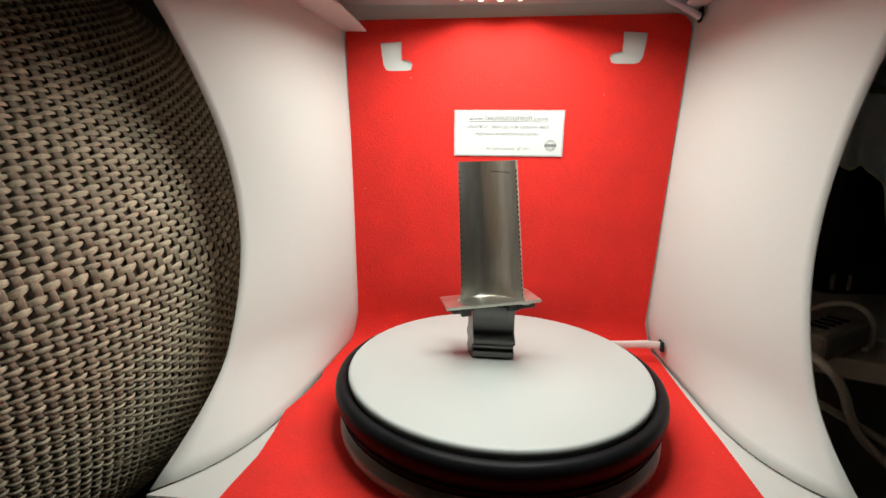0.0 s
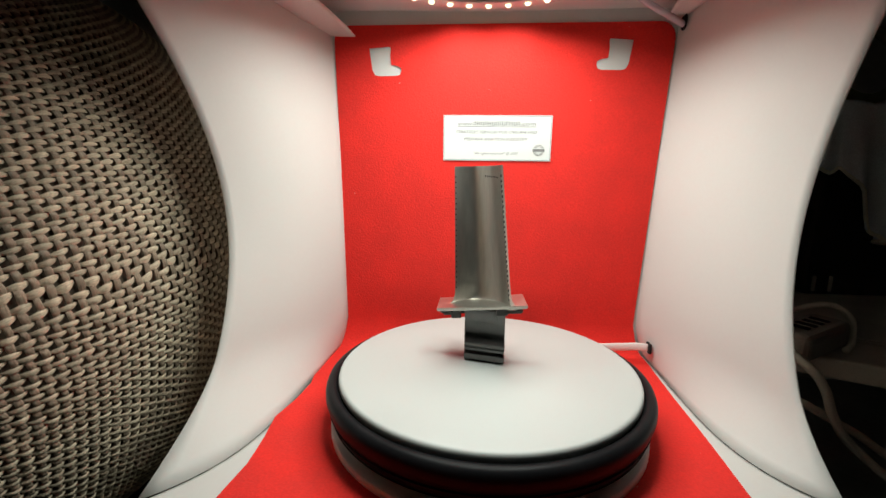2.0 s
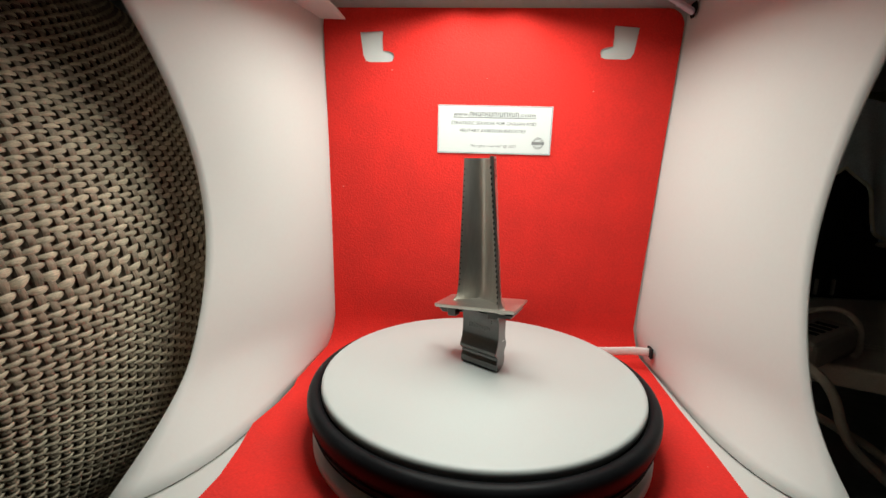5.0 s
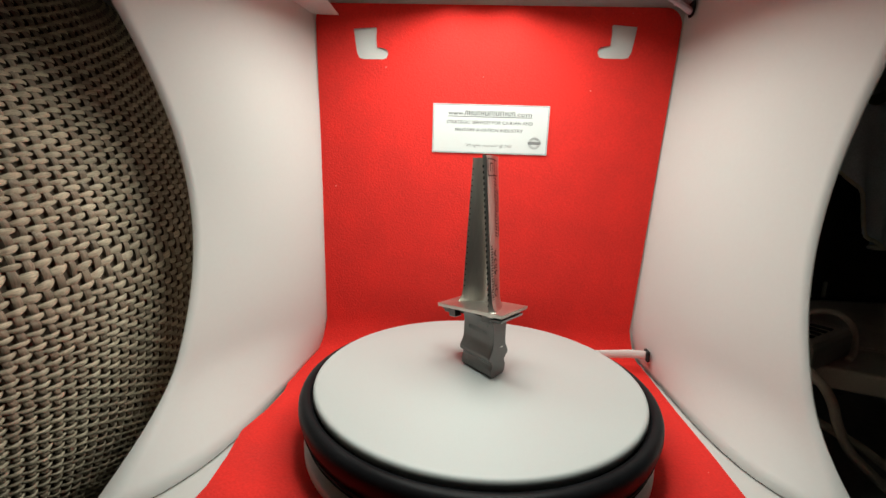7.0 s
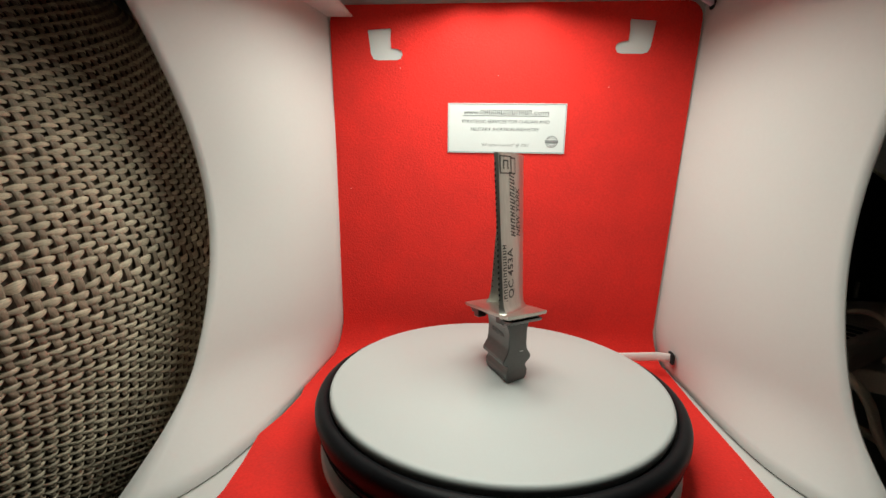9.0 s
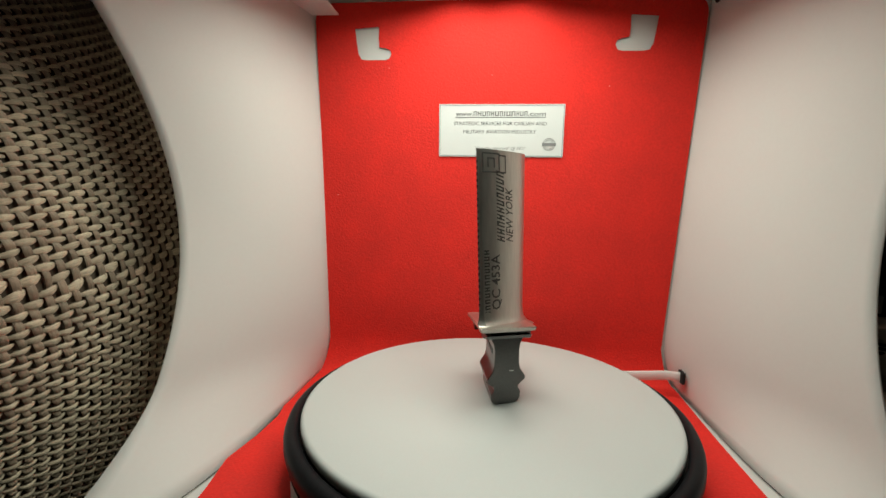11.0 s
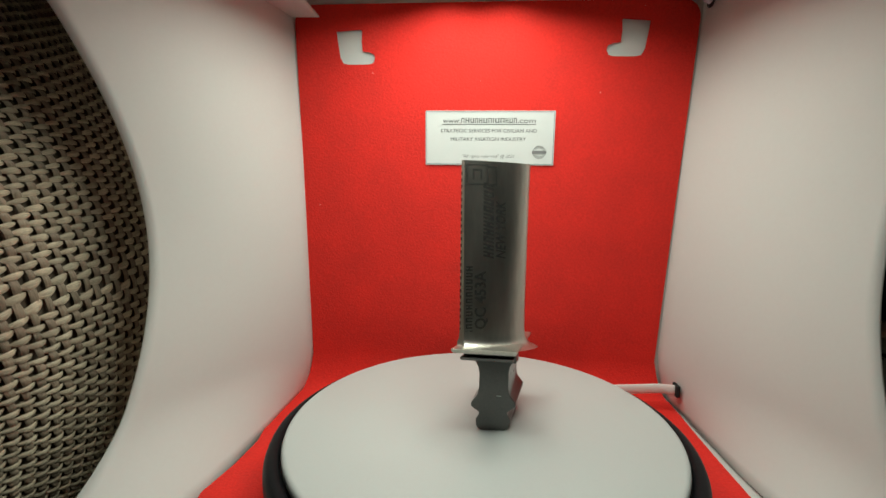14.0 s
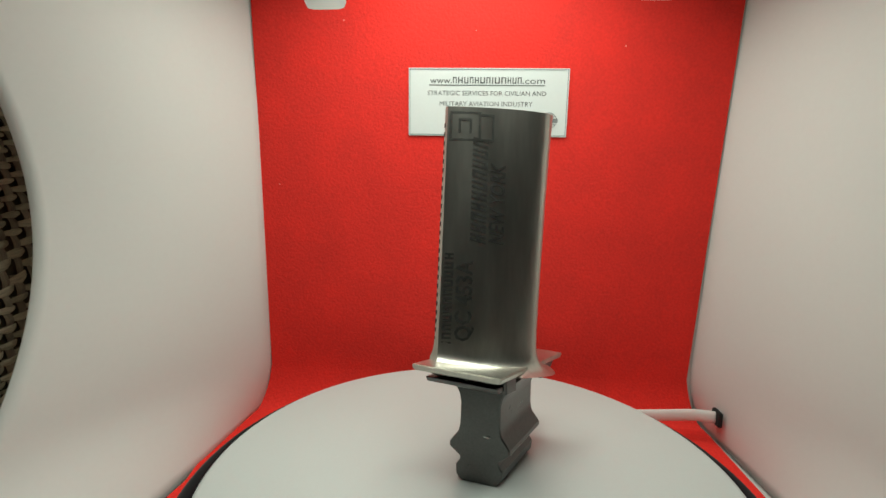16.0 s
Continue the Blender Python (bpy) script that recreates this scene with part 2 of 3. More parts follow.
def letters(text, size, shear=0.0, bold=0.0, spacing=1.0):
    """The flat mesh of a line of writing, centred on x, its foot at y = 0."""
    cu = bpy.data.curves.new("writing", "FONT")
    cu.body, cu.size, cu.align_x, cu.shear, cu.offset, cu.space_character = text, size, "CENTER", shear, bold, spacing
    cu.resolution_u = 2
    ob = new("writing", cu)
    bpy.context.view_layer.update()
    me = bpy.data.meshes.new_from_object(ob.evaluated_get(bpy.context.evaluated_depsgraph_get()))
    bpy.data.objects.remove(ob)
    bm = bmesh.new()
    bm.from_mesh(me)
    bpy.data.meshes.remove(me)
    return bm


# ---- the room and the stand ----


def room():
    for name, c, s in (("wall_north", (0, 1.55, 0.6), (3.2, 0.1, 2.6)), ("wall_south", (0, -1.65, 0.6), (3.2, 0.1, 2.6)),
                       ("wall_east", (1.65, -0.05, 0.6), (0.1, 3.1, 2.6)), ("wall_west", (-1.65, -0.05, 0.6), (0.1, 3.1, 2.6))):
        thing(name, box(*c, *s), ROOM_DARK, "plain unlit painted room wall", "wall", kind="structure")
    thing("floor", box(0, -0.05, -0.75, 3.4, 3.4, 0.1), ROOM_DARK, "dark unlit room floor", "floor", kind="structure")
    thing("ceiling", box(0, -0.05, 1.95, 3.4, 3.4, 0.1), ROOM_DARK, "plain unlit room ceiling", "ceiling", kind="structure")
    stand = holder("stand", pose(0, 0, 0), "low dark laminate stand under the light box", "table")
    part("top", box(0, -0.12, -0.012, 0.25, 0.34, 0.02, 0.003), TABLE_DARK, stand)
    for x in (-0.105, 0.105):
        for y in (-0.26, 0.02):
            part("leg", box(x, y, -0.361, 0.03, 0.03, 0.678, 0.002), TABLE_DARK, stand)


room()

# ---- the light box: white folded sheet, red backdrop, lamp ring ----
LEAN = -0.0614


def back_y(z):
    return LEAN * (z - 0.184)


def folded_in(x, foot, f, z):
    """Pulls a side panel's foot in to the backdrop's edge along the floor, except at its front corner."""
    w = max(0.0, 1 - z / 0.035) ** 2 * (1 - f ** 5)
    return x + (foot - x) * w


def left_depth(z):
    return 0.080 + 4.5 * (z - 0.115) ** 2 + 0.040 * max(0.0, 1 - z / 0.04) ** 2


def right_depth(z):
    return 0.100 + 3.0 * (z - 0.115) ** 2 + 0.018 * max(0.0, 1 - z / 0.04) ** 2


def left_x(y, z):
    u = z - 0.115
    front = -0.1639 - 0.0419 * u - 0.149 * u ** 2 + 0.64 * u ** 3
    f = min(1.0, max(0.0, -y / left_depth(z)))
    return folded_in(-0.1175 + f * (front + 0.1175), -0.1225 - 0.006 * f, f, z)


def right_x(y, z):
    u = z - 0.115
    back = 0.1130 + 0.0055 * z / 0.23
    front = 0.1532 + 0.031 * u - 3.51 * u ** 3
    f = min(1.0, max(0.0, -y / right_depth(z)))
    return folded_in(back + f * (front - back), 0.1215, f, z)


def light_box():
    ob = holder("light_box", pose(0, 0, 0), "white folding plastic photo light box with a lamp ring", "light box")
    part("back_panel", sheet(lambda u, v: (-0.121 + 0.242 * u, back_y(0.256 * v) + 0.0009, 0.256 * v), 2, 4, 0.0012), WHITE_SHEET, ob)

    def left(u, v):
        z = 0.001 + 0.254 * v
        y = back_y(z) + 0.003 - u * (left_depth(z) + back_y(z) + 0.003)
        return (left_x(y, z) + 0.004 * math.sin(math.pi * u) * math.sin(math.pi * v), y, z)

    def right(u, v):
        z = 0.001 + 0.254 * v
        y = back_y(z) + 0.003 - u * (right_depth(z) + back_y(z) + 0.003)
        return (right_x(y, z) - 0.0015 * math.sin(math.pi * u) * math.sin(math.pi * v), y, z)

    part("side_panel", sheet(left, 24, 60, 0.0012), WHITE_SHEET, ob, "white side panel with a scooped front edge", True)
    part("side_panel", sheet(right, 24, 60, 0.0012), WHITE_SHEET, ob, "white side panel with a scooped front edge", True)
    def floor_place(u, v):
        y = 0.012 - 0.190 * v
        return (left_x(y, 0.001) - 0.001 + (right_x(y, 0.001) - left_x(y, 0.001) + 0.002) * u, y, -0.001)

    part("floor_panel", sheet(floor_place, 8, 16, 0.0014), WHITE_SHEET, ob)
    part("lid_panel", sheet(lambda u, v: (-0.15 + 0.29 * u, 0.012 - 0.275 * v, 0.2535 + 0.002 * math.sin(9 * u) * math.sin(5 * v)), 24, 16, 0.0012), WHITE_SHEET, ob, "", True)

    # curled flaps in the two top corners
    def flap_left(u, v):
        a = Vector((-0.1225 - 0.030 * (1 - u), -0.004 - 0.15 * (1 - u), 0.2375 + 0.012 * (1 - u)))
        b = Vector((-0.1005 - 0.024 * (1 - u) ** 0.8, -0.0095 - 0.13 * (1 - u), 0.2355 + 0.0165 * (1 - u) ** 0.55))
        p = a.lerp(b, v)
        p.z += 0.004 * math.sin(math.pi * v) * (1 - u)
        return p

    def flap_right(u, v):
        a = Vector((0.1205, -0.006 - 0.12 * (1 - u), 0.2465 + 0.004 * (1 - u)))
        b = Vector((0.1085 - 0.010 * (1 - u), -0.0095 - 0.09 * (1 - u), 0.2445 + 0.0085 * (1 - u) ** 0.5))
        p = a.lerp(b, v)
        p.z += 0.003 * math.sin(math.pi * v) * (1 - u)
        return p

    part("corner_flap", sheet(flap_left, 14, 6, 0.0007), WHITE_SHEET, ob, "pointed white flap curling down in the corner", True)
    part("corner_flap", sheet(flap_right, 14, 6, 0.0007), WHITE_SHEET, ob, "pointed white flap curling down in the corner", True)
    bm = lathe([(0.0, 0.0), (0.0042, 0.0), (0.0046, 0.0007), (0.0, 0.0009)], 20)
    bmesh.ops.transform(bm, matrix=pose(0.1192, -0.012, 0.2425, 0, -90, 0) @ Matrix.Diagonal((1.2, 1.0, 1, 1)), verts=bm.verts)
    part("wire_hole", bm, BLACK_HOLE, ob, "black punched wire hole")
    part("wire_sleeve", tube([(0.079, -0.040, 0.2500), (0.094, -0.024, 0.2485), (0.108, -0.015, 0.2455), (0.1185, -0.0125, 0.2405)], 0.0021), LILAC_SLEEVE, ob, "pale lilac lamp wire sleeve", True)
    bm = lathe([(0.0, 0.0), (0.0011, 0.0), (0.0009, 0.0006), (0.0, 0.0007)], 12)
    bmesh.ops.transform(bm, matrix=pose(-0.1192, -0.0035, 0.2395, 0, 90, 0), verts=bm.verts)
    part("snap_hole", bm, BLACK_HOLE, ob, "small black snap hole")
    # closing strap through a slot low in the back corner
    part("strap_slot", box(0.1158, -0.0150, 0.0172, 0.0020, 0.0072, 0.0074, 0.0004, 1), BLACK_HOLE, ob, "black slot cut for the strap")
    part("strap", tube([(0.075, -0.0105, 0.0140), (0.095, -0.0112, 0.0155), (0.107, -0.0125, 0.0168), (0.1150, -0.0152, 0.0172)], 0.0031, 12, flat=0.35), WHITE_SHEET, ob, "narrow white closing strap", True)

    # lamp ring
    bm = lathe([(RING_R - 0.0055, 0.0), (RING_R + 0.0055, 0.0), (RING_R + 0.0055, 0.0012), (RING_R - 0.0055, 0.0012), (RING_R - 0.0055, 0.0)], 96)
    bmesh.ops.transform(bm, matrix=pose(*RING), verts=bm.verts)
    ring = part("lamp_strip", bm, FLEX, ob, "round white strip set with small lamps")
    n = 36
    bm = lathe([(0.0, -0.0010), (0.0011, -0.0009), (0.0018, -0.0003), (0.0019, 0.0005), (0.0, 0.0005)], 14)
    me = mesh_of("led_chip", bm, CHIP)
    for k in range(n):
        a = 2 * math.pi * k / n
        c = new("led_chip", me)
        c.parent = ring
        c.matrix_basis = pose(RING[0] + RING_R * math.cos(a), RING[1] + RING_R * math.sin(a), RING[2] - 0.0006, 0, 0, math.degrees(a))
    return ob


light_box()


def backdrop():
    """One red sheet: upright at the back with two punched hanger holes, then a sweep down on to the box floor."""
    off = 0.0035
    bm = bmesh.new()

    def loop(pts):
        vs = [bm.verts.new((x, back_y(z) - off + 0.003, z)) for x, z in pts]
        return [bm.edges.new((vs[i], vs[(i + 1) % len(vs)])) for i in range(len(vs))], vs

    def corner(cx, cz, r, a0):
        return [(cx + r * math.cos(radians(a0 + 90 * k / 6)), cz + r * math.sin(radians(a0 + 90 * k / 6))) for k in range(7)]

    low = 0.170
    nb = 16
    outer = [(-0.1165 + 0.2320 * k / nb, low) for k in range(nb + 1)]
    outer += corner(0.1070, 0.2345, 0.0105, 0) + corner(-0.1065, 0.2335, 0.0105, 90)
    es, vs = loop(outer)
    boot = [(0.4, 0), (15.2, 1.0), (15.8, 0), (15.4, -5.5), (15.8, -11), (20, -11.6), (22.6, -12.8), (23.2, -15), (22.0, -17.6), (19.5, -18.4), (7, -18.5), (4, -17.8), (2.2, -14.5), (1.2, -7)]
    a, _ = loop([(-0.0926 + x / 1000, 0.2290 + z / 1000) for x, z in boot])
    b, _ = loop([(0.0905 - x / 1000 * 1.04, 0.2335 + z / 1000 * 1.04) for x, z in boot])
    bmesh.ops.triangle_fill(bm, edges=es + a + b, use_beauty=True)
    # the sweep, strip by strip below
    prof = []
    for k in range(1, 8):
        z = low - (low - 0.026) * k / 7
        prof.append((back_y(z) - off + 0.003, z))
    y0 = back_y(0.026) - off + 0.003
    for k in range(1, 25):
        a0 = math.pi / 2 * k / 24
        prof.append((y0 - 0.010 * (1 - math.cos(a0)), 0.026 - 0.0235 * math.sin(a0)))
    ye = prof[-1][0]
    for k in range(1, 11):
        prof.append((ye - (0.212 + ye) * k / 10, 0.0025 - 0.0008 * k / 10))
    row = vs[:nb + 1]
    for k, (y, z) in enumerate(prof):
        f = max(0.0, (k - 6) / 24) if k < 31 else 1.0 + (k - 30) / 10
        wob = 0.0022 * math.sin(y * 70) + 0.0012 * math.sin(y * 190)
        xl = -0.1165 - (0.0075 * min(f, 1) + 0.004 * max(0, f - 1)) + wob * min(f, 1)
        xr = 0.1105 + 0.0068 * z / 0.23 + 0.0075 * min(f, 1) - 0.0040 * max(0, f - 1)
        nxt = [bm.verts.new((xl + (xr - xl) * i / nb, y, z + (0.0004 * math.sin(i * 0.9 + y * 60) if k > 31 else 0.0))) for i in range(nb + 1)]
        for i in range(nb):
            bm.faces.new((row[i], row[i + 1], nxt[i + 1], nxt[i]))
        row = nxt
    ob = thing("backdrop", bm, RED_PAPER, "red felted paper backdrop sweeping down to the floor, two punched hanger holes", "backdrop", smooth=False)
    ob.data.polygons.foreach_set("use_smooth", [p.center.z < 0.055 for p in ob.data.polygons])
    mod = ob.modifiers.new("thickness", "SOLIDIFY")
    mod.thickness, mod.offset, mod.use_rim = 0.0005, 0, False
    return ob


backdrop()


def place_on_back(bm, x, z, lift):
    """Sets a flat mesh drawn in x and y upright on the backdrop."""
    tilt = -math.degrees(math.atan(LEAN))
    bmesh.ops.transform(bm, matrix=pose(x, back_y(z) - 0.0012 - lift, z, 90 + tilt, 0, 0), verts=bm.verts)
    return bm


def sign():
    ob = holder("paper_sign", pose(0, back_y(0.168), 0.168), "white printed paper notice with a thin border on the backdrop", "sign")
    inv = ob.matrix_world.inverted()

    def put(name, bm, mat, label=""):
        bmesh.ops.transform(bm, matrix=inv, verts=bm.verts)
        return part(name, bm, mat, ob, label)

    zc = 0.1678
    w, h = 0.0780, 0.0322
    put("paper", place_on_back(box(0, 0, 0, w, h, 0.0004), 0, zc, 0), WHITE_PAPER)
    for cx, cy, sx, sy in ((0, h / 2 - 0.0006, w - 0.0008, 0.00028), (0, -h / 2 + 0.0006, w - 0.0008, 0.00028), (-w / 2 + 0.0006, 0, 0.00028, h - 0.0014), (w / 2 - 0.0006, 0, 0.00028, h - 0.0014)):
        put("border_line", place_on_back(box(cx, cy, 0, sx, sy, 0.0001), 0, zc, 0.0003), PALE_INK)
    # the web address: its maker's name stands as bars of its letters' widths
    for text, x0, x1 in (("www.", -0.0285, -0.0178), (".com", 0.0165, 0.0274)):
        bm = letters(text, 0.0042)
        xs = [v.co.x for v in bm.verts]
        k = (x1 - x0) / (max(xs) - min(xs))
        bmesh.ops.transform(bm, matrix=Matrix.Translation(((x0 + x1) / 2 - k * (max(xs) + min(xs)) / 2, 0.0089, 0)) @ Matrix.Diagonal((k, 1, 1, 1)), verts=bm.verts)
        put("print_line", place_on_back(bm, 0, zc, 0.00027), INK)
    widths = [2.1, 2.6, 2.3, 2.0, 2.2, 2.6, 2.2, 1.0, 2.7, 2.7, 1.9, 2.1, 2.1]
    k = 0.0336 / (sum(widths) + 0.5 * (len(widths) - 1))
    x = -0.0174
    for i, wd in enumerate(widths):
        ww = wd * k
        bm = bmesh.new()
        # two stems and a cross bar to a letter
        for cx, cy, sx, sy in ((0.16, 0.0, 0.22, 1.0), (0.84, 0.0, 0.22, 1.0), (0.5, (0.42, 0.0, -0.42)[i % 3], 0.5, 0.16)) if wd > 1.2 else ((0.5, 0.0, 0.5, 1.0),):
            box(x + ww * cx, 0.0104 + 0.0029 * cy, 0, ww * sx, 0.0029 * sy, 0.0001, bm=bm)
        put("letter_bar", place_on_back(bm, 0, zc, 0.00027), INK)
        x += (wd + 0.5) * k
    put("underline", place_on_back(box(-0.0006, 0.0081, 0, 0.0565, 0.00034, 0.0001), 0, zc, 0.00027), INK)
    for text, size, yy, xx, sh, mat in (("STRATEGIC SERVICES FOR CIVILIAN AND", 0.0031, 0.0033, -0.0007, 0.0, INK), ("MILITARY AVIATION INDUSTRY", 0.0031, -0.0017, -0.0010, 0.0, INK),
                                        ("\"All rights reserved\" @ 2021", 0.0026, -0.0116, -0.0008, 0.25, PALE_INK)):
        bm = letters(text, size, sh)
        xs = [v.co.x for v in bm.verts]
        want = {0.0033: 0.0580, -0.0017: 0.0455, -0.0116: 0.0318}[yy]
        bmesh.ops.transform(bm, matrix=Matrix.Translation((xx, yy, 0.0)) @ Matrix.Diagonal((want / (max(xs) - min(xs)), 1, 1, 1)), verts=bm.verts)
        put("print_line", place_on_back(bm, 0, zc, 0.00027), mat)
    # round seal, drawn as rings and a band
    bm = bmesh.new()
    for r0, r1 in ((0.0036, 0.0039), (0.0026, 0.0028)):
        n = 28
        inn = [bm.verts.new((r0 * math.cos(2 * math.pi * q / n), r0 * math.sin(2 * math.pi * q / n), 0)) for q in range(n)]
        out = [bm.verts.new((r1 * math.cos(2 * math.pi * q / n), r1 * math.sin(2 * math.pi * q / n), 0)) for q in range(n)]
        for q in range(n):
            bm.faces.new((inn[q], inn[(q + 1) % n], out[(q + 1) % n], out[q]))
    for q in range(18):
        a = 2 * math.pi * q / 18
        if abs(math.sin(a)) > 0.35:
            box(0.0032 * math.cos(a), 0.0032 * math.sin(a), 0, 0.0004, 0.0004, 0.0001, bm=bm)
    box(0, 0, 0, 0.0086, 0.0019, 0.0001, bm=bm)
    bmesh.ops.transform(bm, matrix=Matrix.Translation((0.0302, -0.0083, 0)), verts=bm.verts)
    put("seal", place_on_back(bm, 0, zc, 0.00035), PALE_INK, "small round printed seal")


sign()

# ---- the turntable ----
PIVOT = (-0.0051, -0.0921, 0.0)
PLATE_Z = 0.0344


def turntable():
    ob = holder("turntable", pose(*PIVOT), "black motor turntable with a white platter on a white foot", "turntable")
    part("foot", lathe([(0, 0.0022), (0.0893, 0.0026), (0.0903, 0.0032), (0.0903, 0.0062), (0.0893, 0.0070), (0, 0.0070)]), WHITE_SHEET, ob, "white round foot", True)
    prof = [(0, 0.0088), (0.0680, 0.0088), (0.0735, 0.0098), (0.0785, 0.0125), (0.0815, 0.0158), (0.0829, 0.0172), (0.0823, 0.0178), (0.0827, 0.0184),
            (0.0838, 0.0215), (0.0843, 0.0228), (0.0836, 0.0235), (0.0841, 0.0242), (0.0850, 0.0275), (0.0857, 0.0310), (0.0856, 0.0345), (0.0848, 0.0370),
            (0.0835, 0.0383), (0.0818, 0.0388), (0.0803, 0.0384), (0.0797, 0.0372), (0.0796, 0.0358), (0, 0.0358)]
    prof = [(r * 1.068 + 0.0010 if r else 0, 0.0070 + (z - 0.0088) * 0.806) for r, z in prof]
    sharp(part("base", lathe(prof, 128), GLOSS_BLACK, ob, "glossy black ribbed base"), 50)
    rim = [(0.0838, 0.0290), (0.0849, 0.0294), (0.0854, 0.0306), (0.0854, 0.0326), (0.0850, 0.0336), (0.0842, 0.0342), (0.0832, PLATE_Z)]
    pl = part("platter", lathe([(0, 0.0290)] + rim + [(0, PLATE_Z)], 160), PLATTER_WHITE, ob, "matt white platter")
    sharp(pl, 40)
    return pl


PLATTER = turntable()

# ---- the turbine blade ----
MM = 0.001


def blade_axis(h):
    """Leading and trailing edge at a height in mm above the platter."""
    f = (h - 38.0) / 77.0
    le = Vector((-21.9 - 3.7 * f, 5.6 + 6.7 * f, 0))
    te = Vector((13.4 - 7.4 * f, -5.6 - 2.4 * f, 0))
    return le, te


def foil(s, h, side):
    """A place on the airfoil: s from leading edge to trailing edge, side +1 on the bulging face and -1 on the hollow face."""
    le, te = blade_axis(h)
    ch = te - le
    d = ch.normalized()
    n = Vector((-d.y, d.x, 0))
    f = (h - 38.0) / 77.0
    pk = 0.27
    camber = (13.6 - 3.7 * f) * (s / pk * (2 - s / pk) if s < pk else 1 - ((s - pk) / (1 - pk)) ** 2)
    t = (8.0 - 2.1 * f) * (1.48 * math.sqrt(max(s, 0)) - 0.63 * s - 1.75 * s ** 2 + 1.4 * s ** 3 - 0.5 * s ** 4)
    t = max(t, 2.0 if s > 0.5 else 0.0)
    foot = 3.4 * math.exp(-(h - 36.0) / 2.0) if h < 52 else 0.0
    p = le + ch * s + n * (camber + side * (t * 0.5 + foot * 0.6))
    if foot:
        p += -d * foot * (1 - 2 * s) * 0.6
    return Vector((p.x, p.y, h + 1.5 * s * f)) * MM


def plat_z(x):
    return 32.8 + (x + 30.0) * 0.145


def blade():
    ob = holder("turbine_blade", pose(PIVOT[0], PIVOT[1], PLATE_Z), "brushed metal turbine blade standing on its fir-tree root on the platter", "turbine blade")
    # airfoil
    ss = [0.5 - 0.5 * math.cos(math.pi * k / 34) for k in range(35)]
    hs = [34.0, 35.0, 36.0, 37.0, 38.0, 39.2, 41, 43.2, 46, 49] + [52 + 61.4 * k / 20 for k in range(21)] + [114.0]
    bm = bmesh.new()
    rings = []
    for h in hs:
        ring = [foil(q, h, 1) for q in ss] + [foil(q, h, -1) for q in reversed(ss[1:-1])]
        # the foot follows the sloping platform
        out = []
        for p in ring:
            q = Vector(p)
            f = max(0.0, 1 - (h - 34.0) / 18)
            q.z += (plat_z(q.x / MM) - 36.3) * MM * f
            q.y = max(q.y, -0.0066 - 0.004 * (1 - f))
            out.append(bm.verts.new(q))
        rings.append(out)
    m = len(rings[0])
    for a, b in zip(rings, rings[1:]):
        for k in range(m):
            bm.faces.new((a[k], a[(k + 1) % m], b[(k + 1) % m], b[k]))
    top = bm.faces.new(rings[-1])
    bm.faces.new(rings[0][::-1])
    bmesh.ops.inset_region(bm, faces=[top], thickness=0.0006, depth=-0.0012)
    sharp(part("airfoil", bm, STEEL, ob, "brushed steel airfoil with a hollow and a bulging face"), 38)
    # platform, a skewed sloping plate
    bm = bmesh.new()
    corners = [(-29.6, -6.4), (23.4, -7.4), (16.4, 18.2), (-35.7, 17.8)]
    tops = [bm.verts.new(Vector((x, y, plat_z(x))) * MM) for x, y in corners]
    lows = [bm.verts.new(Vector((x * 0.985 - 0.1, y * 0.97 + 0.1, plat_z(x) - 1.9)) * MM) for x, y in corners]
    bm.faces.new(tops)
    bm.faces.new(lows[::-1])
    for k in range(4):
        bm.faces.new((tops[k], lows[k], lows[(k + 1) % 4], tops[(k + 1) % 4]))
    bmesh.ops.bevel(bm, geom=bm.edges[:], offset=0.00035, segments=2, affect="EDGES")
    sharp(part("platform", bm, STEEL, ob, "thin sloping skewed platform plate"), 30)
    # seal rails, and a flange under a recessed gap, below the platform
    for x0, x1, y0, y1, up, drop in ((-20, 13.0, 0.2, 15.2, 1.6, 5.4), (-22, -16, -4.4, 1.0, 1.6, 6.8), (5.5, 12.5, -4.4, 1.0, 1.6, 6.4), (-23.5, -17.5, 14.6, 17.2, 1.6, 6.4), (4.5, 11.5, 14.6, 17.2, 1.6, 6.4),
                                     (12.5, 19.4, -2.4, 15.0, 1.6, 3.6), (9.5, 20.6, -4.4, 16.4, 3.6, 5.4), (-29, -19, -3.6, 15.6, 1.6, 3.6), (-27, -18, -3.6, 15.6, 3.5, 5.0)):
        bm = bmesh.new()
        vs = []
        for x, y in ((x0, y0), (x1, y0), (x1 - 0.27 * (y1 - y0), y1), (x0 - 0.27 * (y1 - y0), y1)):
            vs.append((bm.verts.new(Vector((x, y, plat_z(x) - up)) * MM), bm.verts.new(Vector((x * 0.95, y, plat_z(x) - drop)) * MM)))
        bm.faces.new([v[0] for v in vs])
        bm.faces.new([v[1] for v in vs][::-1])
        for k in range(4):
            bm.faces.new((vs[k][0], vs[k][1], vs[(k + 1) % 4][1], vs[(k + 1) % 4][0]))
        bmesh.ops.bevel(bm, geom=bm.edges[:], offset=0.0003, segments=1, affect="EDGES")
        part("platform_rail", bm, CAST, ob, "cast rail under the platform")
